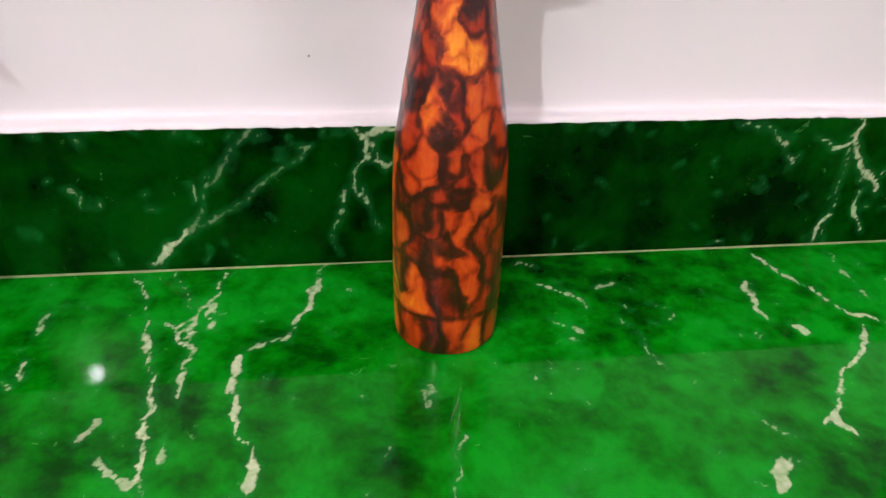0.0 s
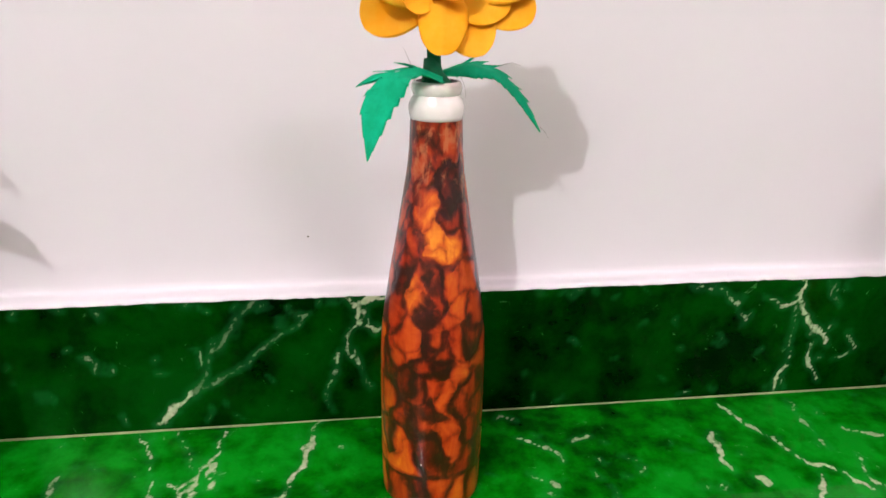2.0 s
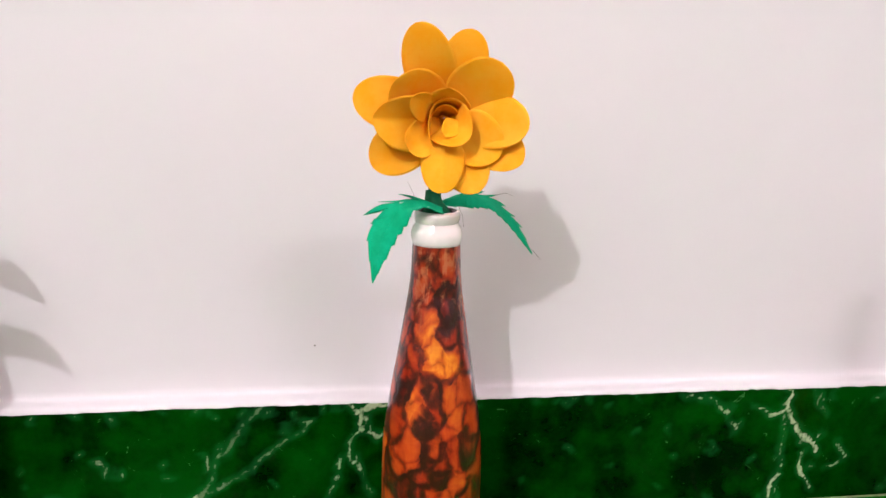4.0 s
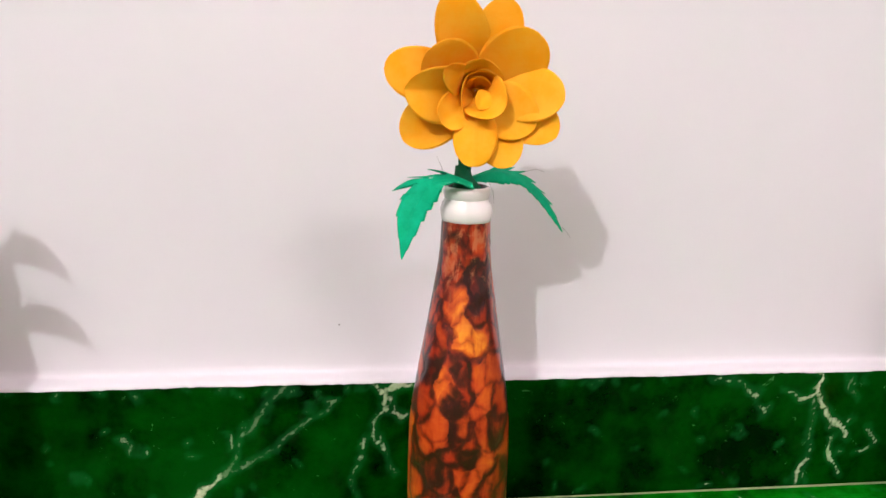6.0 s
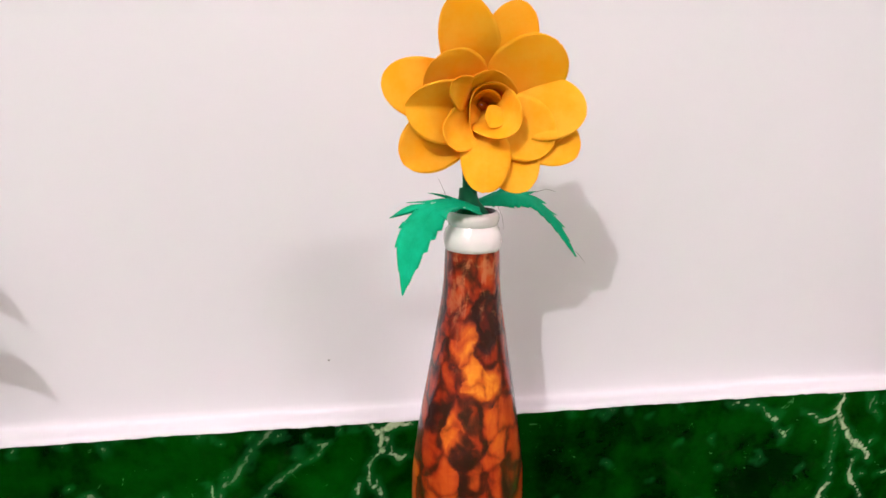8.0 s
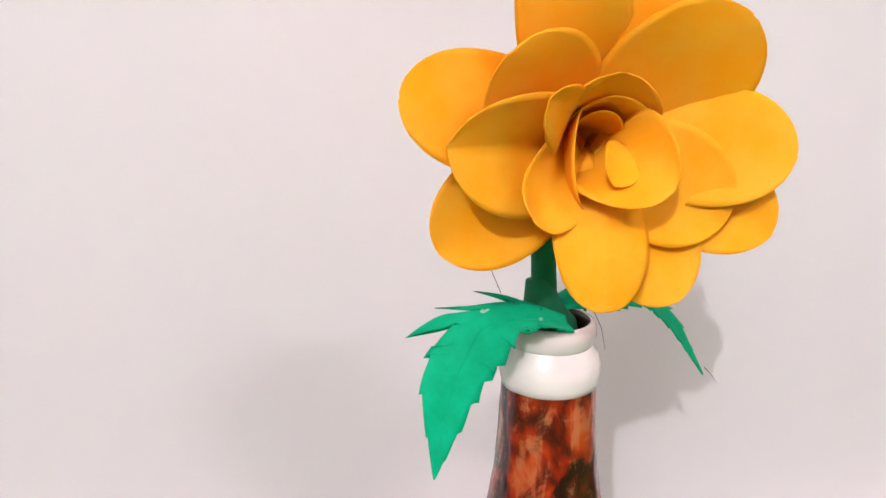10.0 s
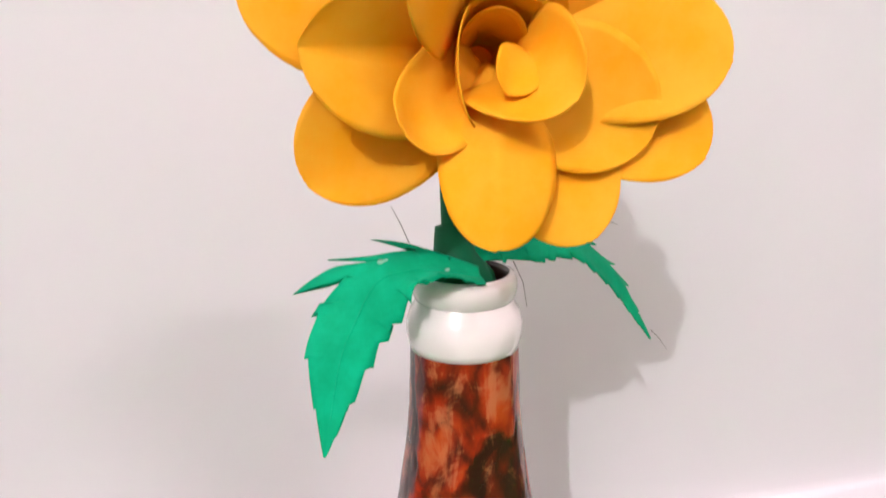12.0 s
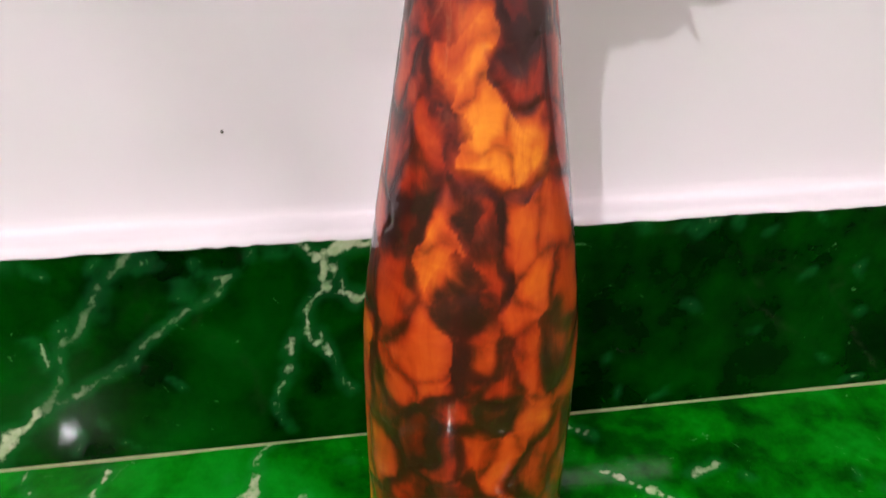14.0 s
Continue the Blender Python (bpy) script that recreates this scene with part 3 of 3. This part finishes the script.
def strip_leaf(parent, spine, across, halves, teeth, toothed, seed, name="leaf"):
    """A bent, saw-edged paper leaf along a spine; across: the way to its far edge at each spine point;
    toothed: how far along the far edge the long teeth go."""
    r = random.Random(seed)
    n, m = 120, 9
    P, W, H = np.array(spine), np.array(across, float), np.array(halves)
    W /= np.linalg.norm(W, axis=1)[:, None]
    knots = np.linspace(0, 1, len(P))
    t = np.linspace(0, 1, n)

    def glide(values):
        fine = np.interp(np.linspace(0, 1, 200), knots, values)
        k = np.ones(25) / 25
        padded = np.concatenate([2 * fine[0] - fine[1:13][::-1], fine, 2 * fine[-1] - fine[-13:-1][::-1]])
        return np.interp(t, np.linspace(0, 1, 200), np.convolve(padded, k, "valid"))

    P, W = np.stack([glide(c) for c in P.T], 1), np.stack([glide(c) for c in W.T], 1)
    H = np.maximum(np.interp(t, knots, H), 0.0001)
    verts = []
    for j in range(n):
        saw = (t[j] * teeth) % 1.0
        long_tooth = 0.75 if 0.12 < t[j] < toothed else 0.06
        far, near = 1.0 + long_tooth * (saw ** 1.5 - 0.45), 1.0 + 0.22 * (((t[j] * teeth * 1.4) + 0.4) % 1.0 - 0.5)
        tang = P[min(j + 1, n - 1)] - P[max(j - 1, 0)]
        nrm = np.cross(tang, W[j])
        nrm /= np.linalg.norm(nrm) + 1e-9
        for i in range(m):
            u = 2 * i / (m - 1) - 1
            rim = max(0.0, abs(u) - 0.5) / 0.5
            w = H[j] * (1 + ((far if u > 0 else near) - 1) * rim)
            lean = tang / (np.linalg.norm(tang) + 1e-9) * ((0.95 if u > 0 and t[j] < toothed else 0.25) * H[j] * rim * saw)
            fold = -0.18 * H[j] * abs(u) + 0.05 * H[j] * math.sin(9 * t[j] + 4 * u)
            verts.append(P[j] + W[j] * (u * w) + nrm * fold + lean)
    ob = mesh_object(name, verts, grid_faces(m, n), LEAF, parent)
    ob.modifiers.new("thickness", "SOLIDIFY").thickness = 0.0003
    crease = [verts[j * m + m // 2] for j in range(0, n - 6, 6)]
    tube_mesh("midrib", crease, [0.00035 - 0.0002 * k / len(crease) for k in range(len(crease))], LEAF, ob, 6)
    return ob


def tube_mesh(name, points, radii, material, parent, steps=14):
    pts = [Vector(p) for p in points]
    verts = []
    for i, p in enumerate(pts):
        t = (pts[min(i + 1, len(pts) - 1)] - pts[max(i - 1, 0)]).normalized()
        a = t.cross(Vector((0.3, 1, 0.1))).normalized()
        b = t.cross(a)
        verts += [p + (a * math.cos(2 * math.pi * k / steps) + b * math.sin(2 * math.pi * k / steps)) * radii[i] for k in range(steps)]
    faces = grid_faces(steps, len(pts), True) + [tuple(range(steps))[::-1], tuple(range(len(verts) - steps, len(verts)))]
    return mesh_object(name, verts, faces, material, parent)


def paper_flower():
    flower = new("paper_flower")
    # back row, then the middle row: tip, width, bow, cup, ridge, roll, depth of the foot
    for n, (tip, width, bow, cup, ridge, roll, depth) in enumerate((
        ((-0.0164, -0.0380, 0.3509), 0.0265, 0.10, 0.10, 0.00, 0, -0.004),
        ((0.0117, -0.0380, 0.3485), 0.0250, 0.10, 0.10, 0.00, 0, -0.003),
        ((-0.0471, -0.0310, 0.3160), 0.0275, 0.08, 0.10, 0.00, 4, -0.005),
        ((0.0400, -0.0430, 0.3032), 0.0285, 0.10, 0.10, 0.05, -5, -0.003),
        ((0.0384, -0.0400, 0.2850), 0.0260, 0.10, 0.10, 0.00, 0, -0.005),
        ((-0.0374, -0.0220, 0.2798), 0.0275, 0.12, 0.10, 0.00, 0, -0.003),
        ((0.0150, -0.0390, 0.2686), 0.0255, 0.12, 0.10, 0.10, 0, -0.002),
        ((-0.0256, -0.0400, 0.3247), 0.0290, 0.04, 0.05, 0.00, -16, 0.000),
        ((0.0269, -0.0420, 0.3318), 0.0320, 0.05, 0.10, 0.00, 16, 0.000),
        ((-0.0376, -0.0340, 0.3051), 0.0290, 0.10, 0.00, -0.65, -20, -0.001),
        ((-0.0038, -0.0430, 0.2693), 0.0230, 0.18, 0.00, 0.55, 0, 0.003),
        ((0.0267, -0.0390, 0.2877), 0.0280, 0.12, 0.15, 0.00, 6, 0.001),
        ((-0.0216, -0.0350, 0.2878), 0.0185, 0.10, 0.35, 0.00, -8, 0.003),
    )):
        petal(flower, tip, width, bow, cup, ridge, roll, depth, curl=0.35 if n == 12 else 0.0, seed=n)
    # the cup round the heart: right, upper left, back
    petal(flower, (0.0085, -0.0450, 0.2952), 0.0240, 0.12, 0.50, roll=8, depth=0.002, base=0.005, seed=51)
    petal(flower, (-0.0195, -0.0460, 0.3150), 0.0150, 0.08, 0.10, roll=-10, depth=0.002, base=0.006, seed=54)
    petal(flower, (-0.0020, -0.0385, 0.3205), 0.0250, 0.08, 0.45, depth=0.002, base=0.006, seed=53)
    curled_petal(flower, "curled_petal", -10, 165, 0.0112, 0.0108, 0.019, 0.021, 0.04, (0.0015, -0.003))
    curled_petal(flower, "curled_petal", 85, 278, 0.0050, 0.0048, 0.022, 0.024, 0.05, (-0.0036, -0.0055), stretch=2.3)
    curled_petal(flower, "curled_petal", 5, 150, 0.0078, 0.0062, 0.014, 0.018, 0.08, (-0.0005, -0.0020))
    inner = petal(flower, (-0.0014, -0.0395, 0.2969), 0.0100, 0.10, 0.10, round_from=0.45, seed=61, foot=(0.0049, -0.0290, 0.3049))
    tagged(inner, "small orange petal curled over the heart")
    flower_base(flower)
    tube_mesh("stem", [(-0.001, 0.002, 0.150), (-0.001, 0.002, 0.235), (-0.0010, 0.002, 0.252), (-0.0015, 0.003, 0.266), (-0.0020, 0.003, 0.280), (-0.0012, 0.004, 0.292), (-0.0004, 0.003, 0.300)],
              (0.0034, 0.0036, 0.0038, 0.0036, 0.0035, 0.0034, 0.0036), STEM, flower)
    tube_mesh("leaf_wrap", [(0.000, 0.002, 0.238), (0.000, 0.002, 0.246), (-0.0005, 0.002, 0.2505), (-0.002, 0.002, 0.256), (-0.003, 0.003, 0.264)], (0.0092, 0.0094, 0.0086, 0.0056, 0.0037), STEM, flower)
    strip_leaf(flower, [(0.002, -0.009, 0.2535), (-0.011, -0.010, 0.2575), (-0.0225, -0.008, 0.2545), (-0.0318, -0.010, 0.238), (-0.037, -0.014, 0.214)],
               [(0, 1, 0.25), (-0.25, 1, 0.15), (-0.8, 0.8, 0.1), (-1, 0.35, 0.1), (-1, 0.3, 0)], (0.004, 0.0100, 0.0116, 0.0078, 0.0002), 8, 0.58, 3)
    strip_leaf(flower, [(0.002, 0.003, 0.256), (0.018, 0.006, 0.2600), (0.034, 0.010, 0.2562), (0.049, 0.013, 0.242), (0.061, 0.016, 0.2225)],
               [(0, 1, 0.45), (0, 1, 0.45), (0.3, 1, 0.35), (0.6, 1, 0.35), (0.6, 1, 0.35)], (0.003, 0.0090, 0.0070, 0.0052, 0.0004), 9, 0.9, 5)
    for path in (((-0.012, 0.010, 0.258), (-0.014, 0.011, 0.263), (-0.0165, 0.010, 0.268)), ((0.012, -0.002, 0.255), (0.014, -0.004, 0.250), (0.0145, -0.006, 0.244)),
                 ((0.060, 0.014, 0.226), (0.063, 0.014, 0.223), (0.0655, 0.014, 0.2195)), ((0.036, 0.014, 0.259), (0.042, 0.014, 0.2605), (0.047, 0.013, 0.259))):
        tube_mesh("paper_fibre", path, (0.00013, 0.00010, 0.00006), FIBRE, flower, 5)
    return flower


flower = paper_flower()
flower.location = BOTTLE_AT
tagged(flower, "yellow-orange paper flower with green paper leaves, in the bottle", "paper flower", "flowers in the vases")

# neighbours further along the wall, whose shadows reach the view
def leaf_sprig():
    sprig = new("paper_leaf_sprig")
    tube_mesh("stem", [(0, 0, 0.15), (0, 0, 0.25), (0.002, 0, 0.275)], (0.003, 0.003, 0.002), STEM, sprig)
    for side, top, reach in ((1, 0.262, 0.050), (1, 0.215, 0.060), (-1, 0.262, 0.050), (-1, 0.215, 0.060)):
        strip_leaf(sprig, [(0.002 * side, 0, top - 0.010), (0.35 * reach * side, 0, top + 0.004), (0.7 * reach * side, 0, top - 0.002), (0.9 * reach * side, 0, top - 0.012), (reach * side, 0, top - 0.026)],
                   [(0, 1, 0.8)] * 5, (0.003, 0.0085, 0.009, 0.006, 0.0002), 8, 0.3, 7)
    return tagged(sprig, "drooping green paper leaves on a stem, in a bottle", "paper leaves")


sprig = leaf_sprig()
sprig.location = (-0.334, BOTTLE_AT[1], 0)
for x in (-0.334, 0.388):
    copy_thing(bottle, pose(x, BOTTLE_AT[1], 0, 0, 0, 40))

# tiny dark nails left in the plaster
def wall_nail(x, z, r):
    verts, faces = lathe([(0.0, 0.0), (0.0, r), (0.0004, r * 0.9), (0.0006, 0.0)], 10)
    nail = mesh_object("wall_nail", [(a, -c, b2) for a, b2, c in verts], faces, FIBRE)
    nail.location = (x, WALL_Y - 0.0001, z)
    return tagged(nail, "tiny dark nail head in the white wall", "nail", "nails in the wall")


wall_nail(-0.069, 0.1385, 0.0006)
wall_nail(-0.318, 0.266, 0.0008)

# ---- lamps on the rear wall ----
def wall_bulb():
    holder = new("wall_bulb_holder")
    holder.location = (KEY.x, ROOM[2], KEY.z)
    verts, faces = lathe([(0.0, 0.0), (0.0, 0.045), (0.012, 0.045), (0.016, 0.030), (0.050, 0.024), (0.085, 0.022), (0.086, 0.0)], 32)
    mesh_object("socket", [(x, z, -y) for x, y, z in verts], faces, WHITE_PLASTIC, holder)
    return tagged(holder, "white plastic bulb holder fixed to the rear wall", "bulb holder")


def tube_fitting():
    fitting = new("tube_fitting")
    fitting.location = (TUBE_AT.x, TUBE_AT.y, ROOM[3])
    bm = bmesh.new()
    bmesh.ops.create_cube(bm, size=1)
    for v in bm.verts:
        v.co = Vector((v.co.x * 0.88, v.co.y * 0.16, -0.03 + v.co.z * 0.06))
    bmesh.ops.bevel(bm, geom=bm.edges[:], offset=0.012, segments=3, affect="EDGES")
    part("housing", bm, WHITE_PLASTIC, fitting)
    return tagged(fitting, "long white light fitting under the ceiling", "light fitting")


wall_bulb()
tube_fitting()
